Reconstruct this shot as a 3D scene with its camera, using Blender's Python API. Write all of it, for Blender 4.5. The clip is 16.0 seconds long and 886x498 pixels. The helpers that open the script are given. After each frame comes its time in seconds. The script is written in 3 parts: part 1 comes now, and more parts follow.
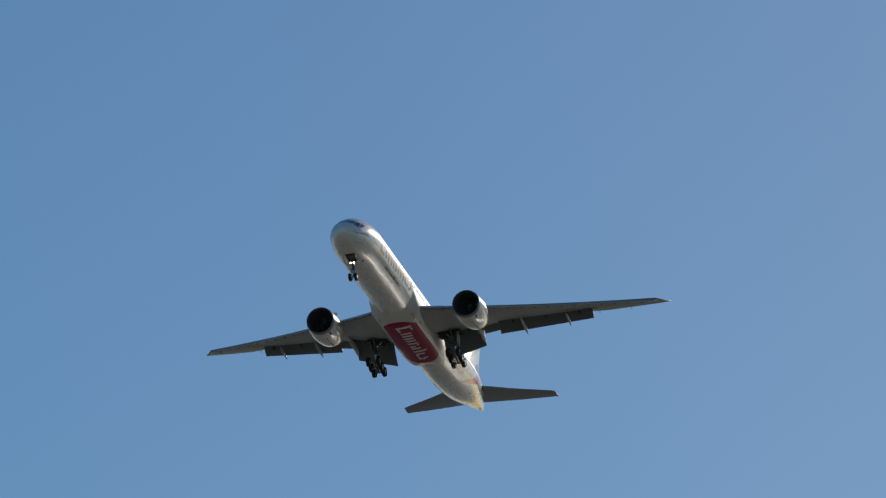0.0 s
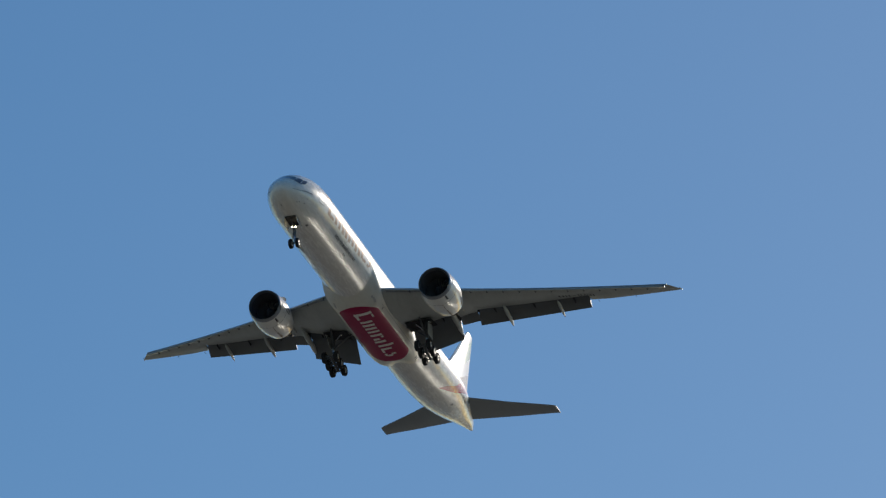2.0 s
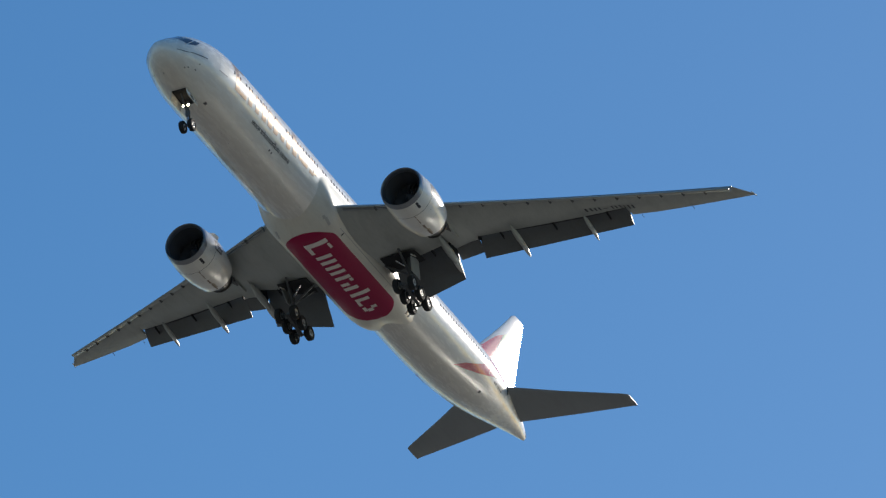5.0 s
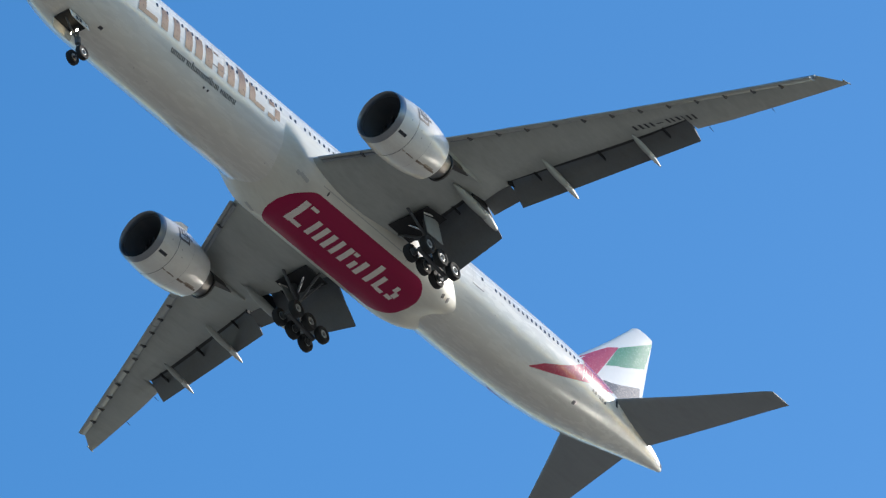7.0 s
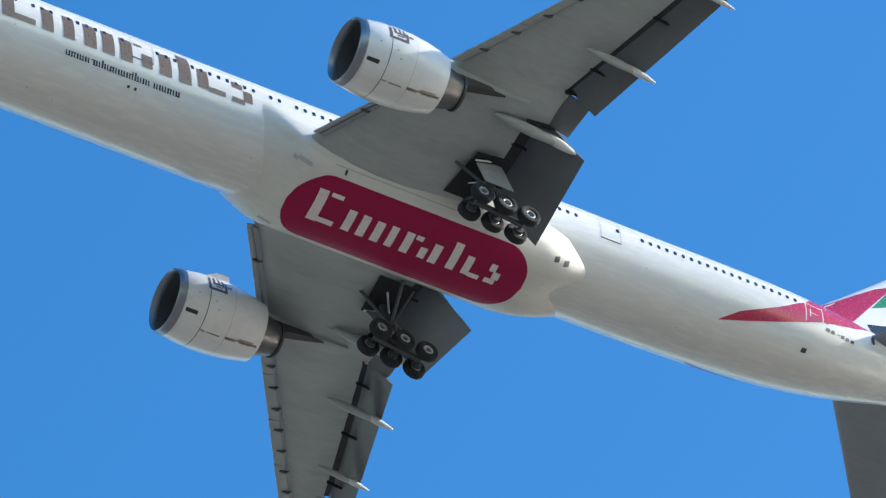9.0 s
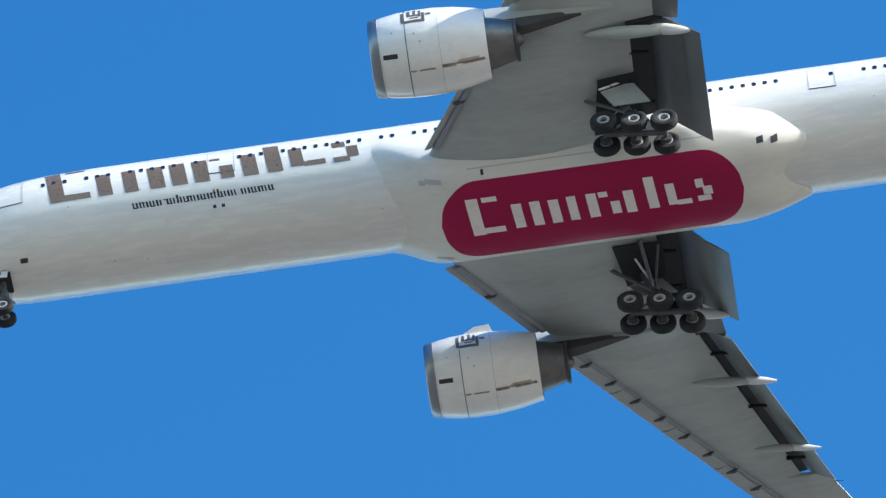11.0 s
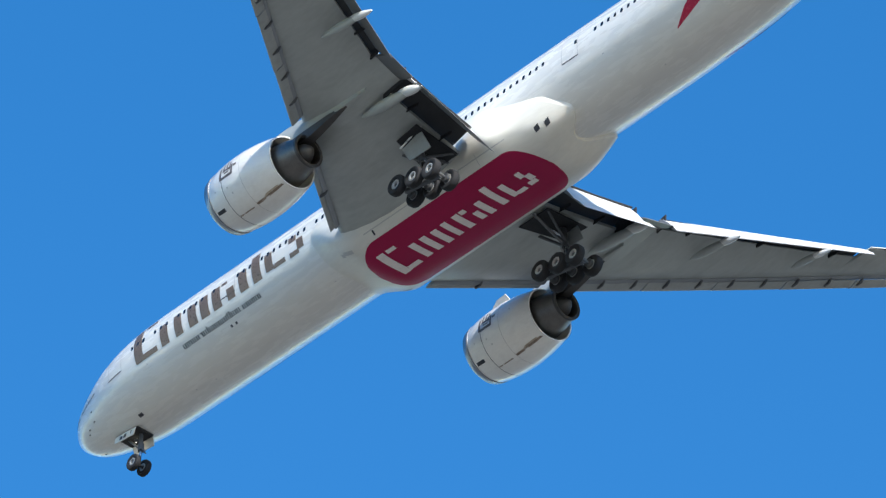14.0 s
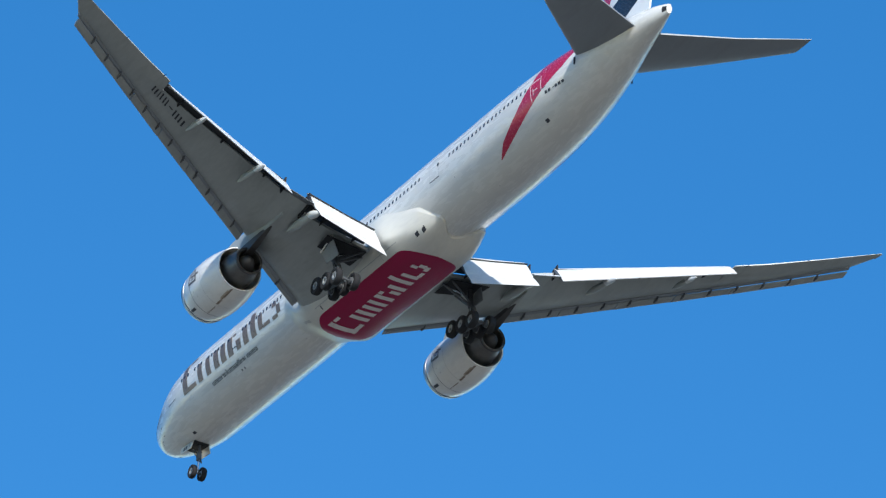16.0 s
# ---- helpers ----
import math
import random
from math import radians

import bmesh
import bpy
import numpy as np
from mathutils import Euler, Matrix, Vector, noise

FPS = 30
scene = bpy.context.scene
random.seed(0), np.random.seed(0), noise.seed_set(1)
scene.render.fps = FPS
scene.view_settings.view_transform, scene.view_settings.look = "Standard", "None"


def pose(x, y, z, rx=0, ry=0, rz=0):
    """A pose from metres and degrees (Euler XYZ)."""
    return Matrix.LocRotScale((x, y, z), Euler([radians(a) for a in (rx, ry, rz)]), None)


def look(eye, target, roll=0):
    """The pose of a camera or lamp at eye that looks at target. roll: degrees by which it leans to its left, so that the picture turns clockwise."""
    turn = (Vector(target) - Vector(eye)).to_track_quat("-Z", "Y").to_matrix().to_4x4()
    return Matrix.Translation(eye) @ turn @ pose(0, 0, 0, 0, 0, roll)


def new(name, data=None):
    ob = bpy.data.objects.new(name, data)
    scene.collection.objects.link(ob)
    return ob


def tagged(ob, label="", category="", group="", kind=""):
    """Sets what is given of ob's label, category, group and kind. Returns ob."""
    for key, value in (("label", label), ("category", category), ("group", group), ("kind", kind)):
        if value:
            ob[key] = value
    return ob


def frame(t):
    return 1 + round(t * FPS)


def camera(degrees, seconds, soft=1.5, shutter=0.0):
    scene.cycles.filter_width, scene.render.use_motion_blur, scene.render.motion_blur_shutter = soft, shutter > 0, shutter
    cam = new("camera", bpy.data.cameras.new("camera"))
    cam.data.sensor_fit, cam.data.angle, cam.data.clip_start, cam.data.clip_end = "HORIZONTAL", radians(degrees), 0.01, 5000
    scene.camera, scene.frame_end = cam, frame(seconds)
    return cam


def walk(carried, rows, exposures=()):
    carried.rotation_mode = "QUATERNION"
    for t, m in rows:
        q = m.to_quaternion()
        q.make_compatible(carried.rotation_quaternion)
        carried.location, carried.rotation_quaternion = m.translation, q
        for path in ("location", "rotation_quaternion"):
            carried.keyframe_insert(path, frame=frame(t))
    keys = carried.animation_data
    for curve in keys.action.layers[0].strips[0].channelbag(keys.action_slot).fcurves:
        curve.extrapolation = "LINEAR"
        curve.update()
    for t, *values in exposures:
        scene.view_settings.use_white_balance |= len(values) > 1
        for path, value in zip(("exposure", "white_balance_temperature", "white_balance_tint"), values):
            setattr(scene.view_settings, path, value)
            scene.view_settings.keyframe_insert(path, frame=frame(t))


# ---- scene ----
cam = camera(7.476, 16.0, soft=1.3)
EYE = (0.0, 0.0, 1.6)
TURNS = (
    (0, 110.751, 1.709, 104.652), (0.5, 111.380, 1.197, 105.010), (1, 112.121, 0.527, 105.334),
    (1.5, 112.951, 0.372, 105.929), (2, 113.780, 0.800, 106.863), (2.5, 114.711, 1.345, 107.981),
    (3, 115.712, 1.641, 109.180), (3.5, 116.773, 1.418, 110.237), (4, 117.894, 1.380, 111.432),
    (4.5, 119.120, 1.583, 112.900), (4.7, 119.651, 1.589, 113.501), (6.8, 126.652, 3.178, 123.769),
    (7, 127.706, 3.489, 125.608), (7.5, 130.558, 4.262, 130.858), (8, 133.225, 5.039, 136.693),
    (8.2, 134.145, 5.385, 139.069), (10.3, 142.253, 6.234, 172.594), (10.5, 142.752, 5.809, 177.015),
    (11, 143.081, 4.731, -172.322), (11.5, 142.236, 3.835, -162.628), (12, 140.589, 3.012, -154.135),
    (12.5, 138.422, 2.059, -147.118), (13, 135.836, 0.936, -141.413), (13.5, 133.004, -0.090, -136.422),
    (14, 130.171, -0.816, -131.947), (14.5, 127.574, -1.380, -128.273), (15, 125.162, -1.898, -125.184),
    (15.5, 122.849, -2.169, -122.275), (16, 120.656, -2.257, -119.471))
walk(cam, [(t, pose(*EYE, a, b, c)) for t, a, b, c in TURNS],
     exposures=((0.0, -0.72, 7000, 10), (1.5, -0.58, 6950, 10), (3.5, -0.34, 6850, 10), (4.5, -0.17, 6800, 10), (7.0, 0.55, 6600, 10), (8.0, 0.82, 6500, 10),
                (10.5, 1.2, 6350, 11), (11.5, 1.25, 6300, 11), (12.5, 1.16, 6250, 11), (14.5, 0.8, 6120, 10), (16.0, 0.45, 5980, 9)))

# ---- daylight ----
SUN = Vector((-0.843, 0.289, 0.454)).normalized()
world = bpy.data.worlds.new("sky")
scene.world = world
world.use_nodes = True
wn = world.node_tree
sky = wn.nodes.new("ShaderNodeTexSky")
sky.sky_type, sky.sun_disc = "NISHITA", False
sky.sun_elevation = math.asin(SUN.z)
sky.sun_rotation = math.atan2(SUN.x, SUN.y)
sky.altitude, sky.air_density, sky.dust_density, sky.ozone_density = 0, 1.0, 0.4, 2.0
wn.nodes["Background"].inputs["Strength"].default_value = 0.13
clear = wn.nodes.new("ShaderNodeHueSaturation")
clear.inputs["Saturation"].default_value = 1.37
wn.links.new(sky.outputs["Color"], clear.inputs["Color"])
wn.links.new(clear.outputs["Color"], wn.nodes["Background"].inputs["Color"])
lamp = bpy.data.lights.new("sun", "SUN")
lamp.energy, lamp.angle, lamp.color = 3.7, radians(0.53), (1.0, 0.945, 0.86)
sun = new("sun", lamp)
sun.matrix_basis = look(SUN * 1000, (0, 0, 0))


# ---- materials ----
def material(name, color, rough=0.4, metal=0.0, vary=0.06, scale=0.6, streak=1.0, bump=0.0, coat=0.0, dirt=0.0,
             dirt_color=(0.12, 0.10, 0.08), emit=0.0):
    """Paint or metal with grain at two scales; streak stretches it along the body, dirt adds grime in patches."""
    m = bpy.data.materials.new(name)
    m.use_nodes = True
    n, l = m.node_tree.nodes, m.node_tree.links
    b = n["Principled BSDF"]
    tc = n.new("ShaderNodeTexCoord")
    mp = n.new("ShaderNodeMapping")
    mp.inputs["Scale"].default_value = (1 / streak, 1, 1)
    l.new(tc.outputs["Object"], mp.inputs["Vector"])
    big, fine = n.new("ShaderNodeTexNoise"), n.new("ShaderNodeTexNoise")
    for tex, s in ((big, scale), (fine, scale * 9)):
        tex.inputs["Scale"].default_value, tex.inputs["Detail"].default_value = s, 5
        l.new(mp.outputs["Vector"], tex.inputs["Vector"])
    add = n.new("ShaderNodeMath")
    add.operation = "ADD"
    l.new(big.outputs["Fac"], add.inputs[0])
    l.new(fine.outputs["Fac"], add.inputs[1])
    ramp = n.new("ShaderNodeMapRange")
    ramp.inputs["From Min"].default_value, ramp.inputs["From Max"].default_value = 0.7, 1.3
    ramp.inputs["To Min"].default_value, ramp.inputs["To Max"].default_value = 1 - vary, 1 + vary
    l.new(add.outputs[0], ramp.inputs["Value"])
    mul = n.new("ShaderNodeMix")
    mul.data_type, mul.blend_type = "RGBA", "MULTIPLY"
    mul.inputs["Factor"].default_value = 1
    mul.inputs["A"].default_value = (*color, 1)
    l.new(ramp.outputs["Result"], mul.inputs["B"])
    out = mul.outputs["Result"]
    if dirt:
        d = n.new("ShaderNodeTexNoise")
        d.inputs["Scale"].default_value, d.inputs["Detail"].default_value = scale * 3.1, 7
        l.new(mp.outputs["Vector"], d.inputs["Vector"])
        dr = n.new("ShaderNodeMapRange")
        dr.inputs["From Min"].default_value, dr.inputs["From Max"].default_value = 0.52, 0.8
        dr.inputs["To Max"].default_value = dirt
        l.new(d.outputs["Fac"], dr.inputs["Value"])
        mx = n.new("ShaderNodeMix")
        mx.data_type = "RGBA"
        mx.inputs["B"].default_value = (*dirt_color, 1)
        l.new(dr.outputs["Result"], mx.inputs["Factor"])
        l.new(out, mx.inputs["A"])
        out = mx.outputs["Result"]
    l.new(out, b.inputs["Base Color"])
    rr = n.new("ShaderNodeMapRange")
    rr.inputs["From Min"].default_value, rr.inputs["From Max"].default_value = 0.3, 0.7
    rr.inputs["To Min"].default_value, rr.inputs["To Max"].default_value = rough * 0.85, rough * 1.2
    l.new(fine.outputs["Fac"], rr.inputs["Value"])
    l.new(rr.outputs["Result"], b.inputs["Roughness"])
    b.inputs["Metallic"].default_value, b.inputs["Coat Weight"].default_value = metal, coat
    b.inputs["Coat Roughness"].default_value = 0.06
    if bump:
        bp = n.new("ShaderNodeBump")
        bp.inputs["Strength"].default_value, bp.inputs["Distance"].default_value = bump, 0.02
        l.new(add.outputs[0], bp.inputs["Height"])
        l.new(bp.outputs["Normal"], b.inputs["Normal"])
    if emit:
        b.inputs["Emission Color"].default_value, b.inputs["Emission Strength"].default_value = (1, 0.86, 0.6, 1), emit
    return m


WHITE = material("white_paint", (0.80, 0.778, 0.715), 0.26, vary=0.045, scale=0.35, streak=5, coat=0.6, dirt=0.1, dirt_color=(0.45, 0.40, 0.33))
BELLY = material("belly_paint", (0.74, 0.715, 0.64), 0.4, vary=0.05, scale=0.5, streak=5, coat=0.15, dirt=0.2, dirt_color=(0.40, 0.35, 0.28))
FINWHITE = material("fin_paint", (0.82, 0.82, 0.80), 0.22, vary=0.02, scale=0.3, coat=0.6)
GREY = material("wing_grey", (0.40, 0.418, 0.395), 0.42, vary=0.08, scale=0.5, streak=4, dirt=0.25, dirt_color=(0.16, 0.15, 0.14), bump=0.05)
# Near-black for the flap cove: its shadow is painted into the colour.
COVE_SHADE = material("flap_cove_shade", (0.042, 0.043, 0.046), 0.7, vary=0.15, scale=1.5)
SLAT = material("slat_grey", (0.355, 0.372, 0.36), 0.38, vary=0.06, scale=0.8, streak=2, dirt=0.25)
# Lighter than GREY: sunlight on up-facing sides is painted into this colour.
PALE = material("sunlit_top_grey", (0.68, 0.68, 0.65), 0.35, vary=0.05, scale=0.5, streak=4, dirt=0.15)
LEGDOOR = material("leg_door_paint", (0.33, 0.34, 0.33), 0.4, vary=0.06, scale=1.0, dirt=0.2)
STAB = material("stabilizer_grey", (0.26, 0.28, 0.295), 0.45, vary=0.06, scale=0.5, streak=4, dirt=0.15)
# Darker than the flap's own paint: the underside's shade is in the colour.
FLAP = material("flap_grey_shaded", (0.14, 0.146, 0.15), 0.4, vary=0.08, scale=0.9, streak=3, dirt=0.3)
# Near-black in place of the shade inside bays, gaps and openings.
RECESS = material("recess_shade", (0.018, 0.019, 0.022), 0.8, vary=0.2, scale=2)
COWL = material("nacelle_paint", (0.84, 0.82, 0.77), 0.22, vary=0.04, scale=0.8, streak=2, coat=0.5, dirt=0.14, dirt_color=(0.42, 0.34, 0.26))
LIP = material("bare_inlet_metal", (0.30, 0.31, 0.33), 0.32, metal=0.8, vary=0.06, scale=1.5)
STEEL = material("exhaust_metal", (0.19, 0.178, 0.165), 0.4, metal=0.85, vary=0.15, scale=1.8, dirt=0.4, dirt_color=(0.10, 0.09, 0.08))
STAIN = material("oil_stain", (0.42, 0.35, 0.27), 0.5, vary=0.45, scale=3, streak=3, dirt=0.7, dirt_color=(0.62, 0.58, 0.52))
GRIME = material("latch_grime", (0.2, 0.15, 0.11), 0.55, vary=0.5, scale=5, streak=4, dirt=0.9, dirt_color=(0.6, 0.55, 0.48))
EMBLEM = material("emblem_grey_brown", (0.12, 0.10, 0.085), 0.4, vary=0.1, scale=3)
PLUG = material("exhaust_plug_metal", (0.085, 0.08, 0.078), 0.5, metal=0.5, vary=0.15, scale=2)
LINER = material("inlet_liner", (0.10, 0.104, 0.112), 0.6, vary=0.1, scale=3)
BLADE = material("fan_blade_composite", (0.06, 0.062, 0.07), 0.35, vary=0.1, scale=3)
RUBBER = material("tyre_rubber", (0.014, 0.014, 0.016), 0.85, vary=0.2, scale=4, bump=0.1)
HUB = material("wheel_hub_metal", (0.36, 0.36, 0.35), 0.4, metal=0.3, vary=0.1, scale=6, dirt=0.5)
GEAR = material("gear_grey_paint", (0.085, 0.09, 0.096), 0.4, metal=0.1, vary=0.12, scale=3, dirt=0.4)
CHROME = material("oleo_chrome", (0.5, 0.5, 0.51), 0.2, metal=1.0, vary=0.03, scale=5)
RED = material("red_paint", (0.36, 0.009, 0.068), 0.4, vary=0.05, scale=0.8, streak=4, coat=0.0, dirt=0.12, dirt_color=(0.15, 0.03, 0.04))
FLAGRED = material("flag_red_paint", (0.50, 0.012, 0.055), 0.25, vary=0.03, scale=0.8, coat=0.5)
GREEN = material("flag_green_paint", (0.03, 0.25, 0.10), 0.25, vary=0.03, scale=0.8, coat=0.5)
BLACK = material("flag_black_paint", (0.022, 0.024, 0.03), 0.25, vary=0.03, scale=0.8, coat=0.4)
GOLD = material("gold_lettering", (0.27, 0.175, 0.11), 0.3, metal=0.45, vary=0.08, scale=0.9)
CREAM = material("cream_lettering", (0.86, 0.77, 0.71), 0.35, vary=0.06, scale=1.2, dirt=0.15)
INK = material("dark_lettering", (0.03, 0.032, 0.04), 0.45, vary=0.05, scale=3)
SEAM = material("panel_gap", (0.5, 0.485, 0.46), 0.6, vary=0.1, scale=3)
GLASS = material("dark_window_glass", (0.02, 0.022, 0.026), 0.08, vary=0.02, scale=2, coat=0.5)
LIGHT = material("landing_light_glow", (0.9, 0.85, 0.7), 0.3, emit=14)
GROUND = material("wet_flats_and_tarmac", (0.166, 0.150, 0.122), 0.28, vary=0.35, scale=0.02)


GROUND.node_tree.nodes["Principled BSDF"].inputs["Specular IOR Level"].default_value = 0.3


for m, level in ((WHITE, 0.5), (BELLY, 0.3), (COWL, 0.5), (RED, 0.2)):
    m.node_tree.nodes["Principled BSDF"].inputs["Specular IOR Level"].default_value = level


# ---- mesh helpers ----
def P(s, y, z):
    """A point of the airliner: s metres aft of the nose, y to port, z up from the cabin's axis."""
    return Vector((-s, y, z))


def part(name, bm, mat, parent=None, label="", smooth=40, top=None):
    bmesh.ops.recalc_face_normals(bm, faces=bm.faces)
    # Faces that look up take the lighter colour, as if sunlit.
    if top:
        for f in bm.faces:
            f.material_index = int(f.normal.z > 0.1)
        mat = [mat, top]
    me = bpy.data.meshes.new(name)
    bm.to_mesh(me)
    bm.free()
    for m in mat if isinstance(mat, (list, tuple)) else [mat]:
        me.materials.append(m)
    if smooth:
        for p in me.polygons:
            p.use_smooth = True
        me.set_sharp_from_angle(angle=radians(smooth))
    ob = new(name, me)
    ob.parent = parent
    if label:
        tagged(ob, label)
    return ob


def loft(rings, caps=True, closed=True, bm=None):
    """A skin over rings of equally many points."""
    bm = bm or bmesh.new()
    vs = [[bm.verts.new(p) for p in r] for r in rings]
    k = len(rings[0])
    for a, b in zip(vs, vs[1:]):
        for i in range(k if closed else k - 1):
            j = (i + 1) % k
            try:
                bm.faces.new((a[i], a[j], b[j], b[i]))
            except ValueError:
                pass
    if caps:
        bm.faces.new(vs[0])
        bm.faces.new(vs[-1])
    return bm


def tube(a, b, r, r2=None, seg=14, bm=None):
    a, b = Vector(a), Vector(b)
    q = (b - a).to_track_quat("Z", "Y").to_matrix()
    r2 = r if r2 is None else r2
    ring = lambda c, rr: [c + q @ Vector((rr * math.cos(i * math.tau / seg), rr * math.sin(i * math.tau / seg), 0)) for i in range(seg)]
    return loft([ring(a, r), ring(b, r2)], bm=bm)


def turned(profile, seg=48, axis=lambda s, r, a: P(s, r * math.cos(a), r * math.sin(a)), bm=None):
    """A body of revolution round the engine's or wheel's axis; profile of (s, radius), closed where it returns."""
    bm = bm or bmesh.new()
    return loft([[axis(s, max(r, 0.001), i * math.tau / seg) for i in range(seg)] for s, r in profile], caps=False, bm=bm)


def slab(points, thick, bm=None):
    """A plate from an outline in space, thickened along its normal."""
    bm = bm or bmesh.new()
    pts = [Vector(p) for p in points]
    nrm = (pts[1] - pts[0]).cross(pts[2] - pts[0]).normalized() * thick / 2
    return loft([[p - nrm for p in pts], [p + nrm for p in pts]], bm=bm)


def table(rows, s):
    """Smooth reading of a table of (s, values...)."""
    if s <= rows[0][0]:
        return rows[0][1:]
    if s >= rows[-1][0]:
        return rows[-1][1:]
    for i in range(len(rows) - 1):
        if rows[i][0] <= s <= rows[i + 1][0]:
            break
    a, b = rows[i], rows[i + 1]
    p, n = rows[max(i - 1, 0)], rows[min(i + 2, len(rows) - 1)]
    h = b[0] - a[0]
    u = (s - a[0]) / h
    out = []
    for k in range(1, len(a)):
        ma = (b[k] - p[k]) / (b[0] - p[0]) if b[0] > p[0] else 0
        mb = (n[k] - a[k]) / (n[0] - a[0])
        d = (b[k] - a[k]) / h
        if d == 0:
            ma = mb = 0
        else:
            ma, mb = (max(min(x / d, 3), 0) * d for x in (ma, mb))
        out.append((2 * u**3 - 3 * u**2 + 1) * a[k] + (u**3 - 2 * u**2 + u) * h * ma + (3 * u**2 - 2 * u**3) * b[k] + (u**3 - u**2) * h * mb)
    return out


# ---- ground ----
bm = bmesh.new()
bmesh.ops.create_grid(bm, x_segments=40, y_segments=40, size=12000)
ground = part("ground", bm, GROUND, smooth=0)
tagged(ground, "pale land with wet flats and paving under the flight path", "ground", kind="structure")

# ---- the airliner ----
airliner = new("airliner")
tagged(airliner, "white twin-engine wide-body airliner with landing gear and flaps down, in flight", "airplane")

# s, top, bottom, half width
HULL = ((0.25, -0.60, -0.68, 0.03), (0.36, -0.24, -1.04, 0.41), (0.58, 0.07, -1.32, 0.75), (1, 0.41, -1.65, 1.14), (1.5, 0.80, -1.91, 1.55),
        (2.2, 1.28, -2.12, 1.91), (3, 1.87, -2.31, 2.20), (4, 2.39, -2.46, 2.51), (5, 2.79, -2.57, 2.74), (6.5, 3.19, -2.66, 2.97),
        (8.5, 3.45, -2.63, 3.08), (10.5, 3.54, -2.63, 3.10), (28, 3.57, -2.59, 3.09), (45, 3.68, -2.50, 3.08), (49, 3.68, -2.49, 3.07),
        (52, 3.68, -2.42, 3.07), (55, 3.67, -2.24, 3.04), (58, 3.64, -1.98, 2.95), (61, 3.56, -1.58, 2.74), (64, 3.42, -1.00, 2.34),
        (67, 3.20, -0.28, 1.78), (69.5, 2.88, 0.34, 1.24), (71.5, 2.52, 0.82, 0.78), (72.8, 2.17, 1.06, 0.40), (73.35, 1.95, 1.20, 0.20))


def skin(s, ang, off=0.0):
    """A point on the fuselage at an angle from the keel, positive to port."""
    top, bot, w = table(HULL, s)
    h, c = (top - bot) / 2, (top + bot) / 2
    a = radians(ang)
    return P(s, (w + off) * math.sin(a), c - (h + off) * math.cos(a))


SEG = 72
stations = [0.25, 0.28, 0.36, 0.46, 0.58, 0.6, 0.9, 1.2, 1.5, 1.85, 2.2, 2.6, 3, 3.5, 4, 4.5, 5, 5.7, 6.5, 7.5, 8.5, 10.5]
stations += [10.5 + 3.5 * i for i in range(1, 11)] + [47, 49] + [50 + i for i in range(0, 24)] + [73.35]
fuselage = part("fuselage", loft([[skin(s, 360 * i / SEG) for i in range(SEG)] for s in stations]), WHITE, airliner,
                "glossy white fuselage with faint grime streaks")


def patch(corners, off=0.012, surf=skin, nu=1, nv=4, bm=None, thick=0.01):
    """A thin raised patch on a skin between (s, angle) corners: fore-low, aft-low, aft-high, fore-high."""
    bm = bm or bmesh.new()
    (a, b, c, d) = corners
    grid = []
    for i in range(nu + 1):
        row = []
        for j in range(nv + 1):
            u, v = i / nu, j / nv
            s = (a[0] * (1 - u) + b[0] * u) * (1 - v) + (d[0] * (1 - u) + c[0] * u) * v
            g = (a[1] * (1 - u) + b[1] * u) * (1 - v) + (d[1] * (1 - u) + c[1] * u) * v
            row.append(bm.verts.new(surf(s, g, off)))
        grid.append(row)
    for i in range(nu):
        for j in range(nv):
            bm.faces.new((grid[i][j], grid[i + 1][j], grid[i + 1][j + 1], grid[i][j + 1]))
    return bm


def bar_on_hull(name, s0, s1, a0, a1, mat, label="", parent=None, slant=0.0, off=0.012, surf=skin, nu=2, nv=4):
    return part(name, patch(((s0, a0), (s1, a0), (s1 + slant, a1), (s0 + slant, a1)), off, surf, nu, nv), mat, parent or fuselage, label)


# cabin windows, one by one, with the gaps at doors and galleys
DOORS = (5.9, 16.4, 30.2, 45.98, 60.0)
win_me = None
for side in (1, -1):
    for i in range(95):
        s = 8.27 + i * 0.54
        if any(d - 0.3 < s < d + 1.55 for d in DOORS if d != 45.98) or i in (3, 7, 13, 21, 30, 33, 68, 69, 70, 71, 73, 74):
            continue
        c = skin(s, side * 95.3, 0.008)
        if win_me is None:
            b2 = bmesh.new()
            ring = [(0.105 * math.copysign(abs(math.cos(t)) ** 0.6, math.cos(t)), 0.155 * math.copysign(abs(math.sin(t)) ** 0.6, math.sin(t)))
                    for t in (k * math.tau / 12 for k in range(12))]
            loft([[(x, y, -0.03) for x, y in ring], [(x, y, 0.006) for x, y in ring]], bm=b2)
            w = part("window", b2, GLASS, fuselage)
            win_me = w.data
        else:
            w = new("window", win_me)
            w.parent = fuselage
        out = Vector((0, c.y, c.z - 0.59)).normalized()
        w.matrix_basis = Matrix.Translation(c) @ Matrix(((-1, 0, 0), (0, out.z * side, out.y), (0, -out.y * side, out.z))).to_4x4()

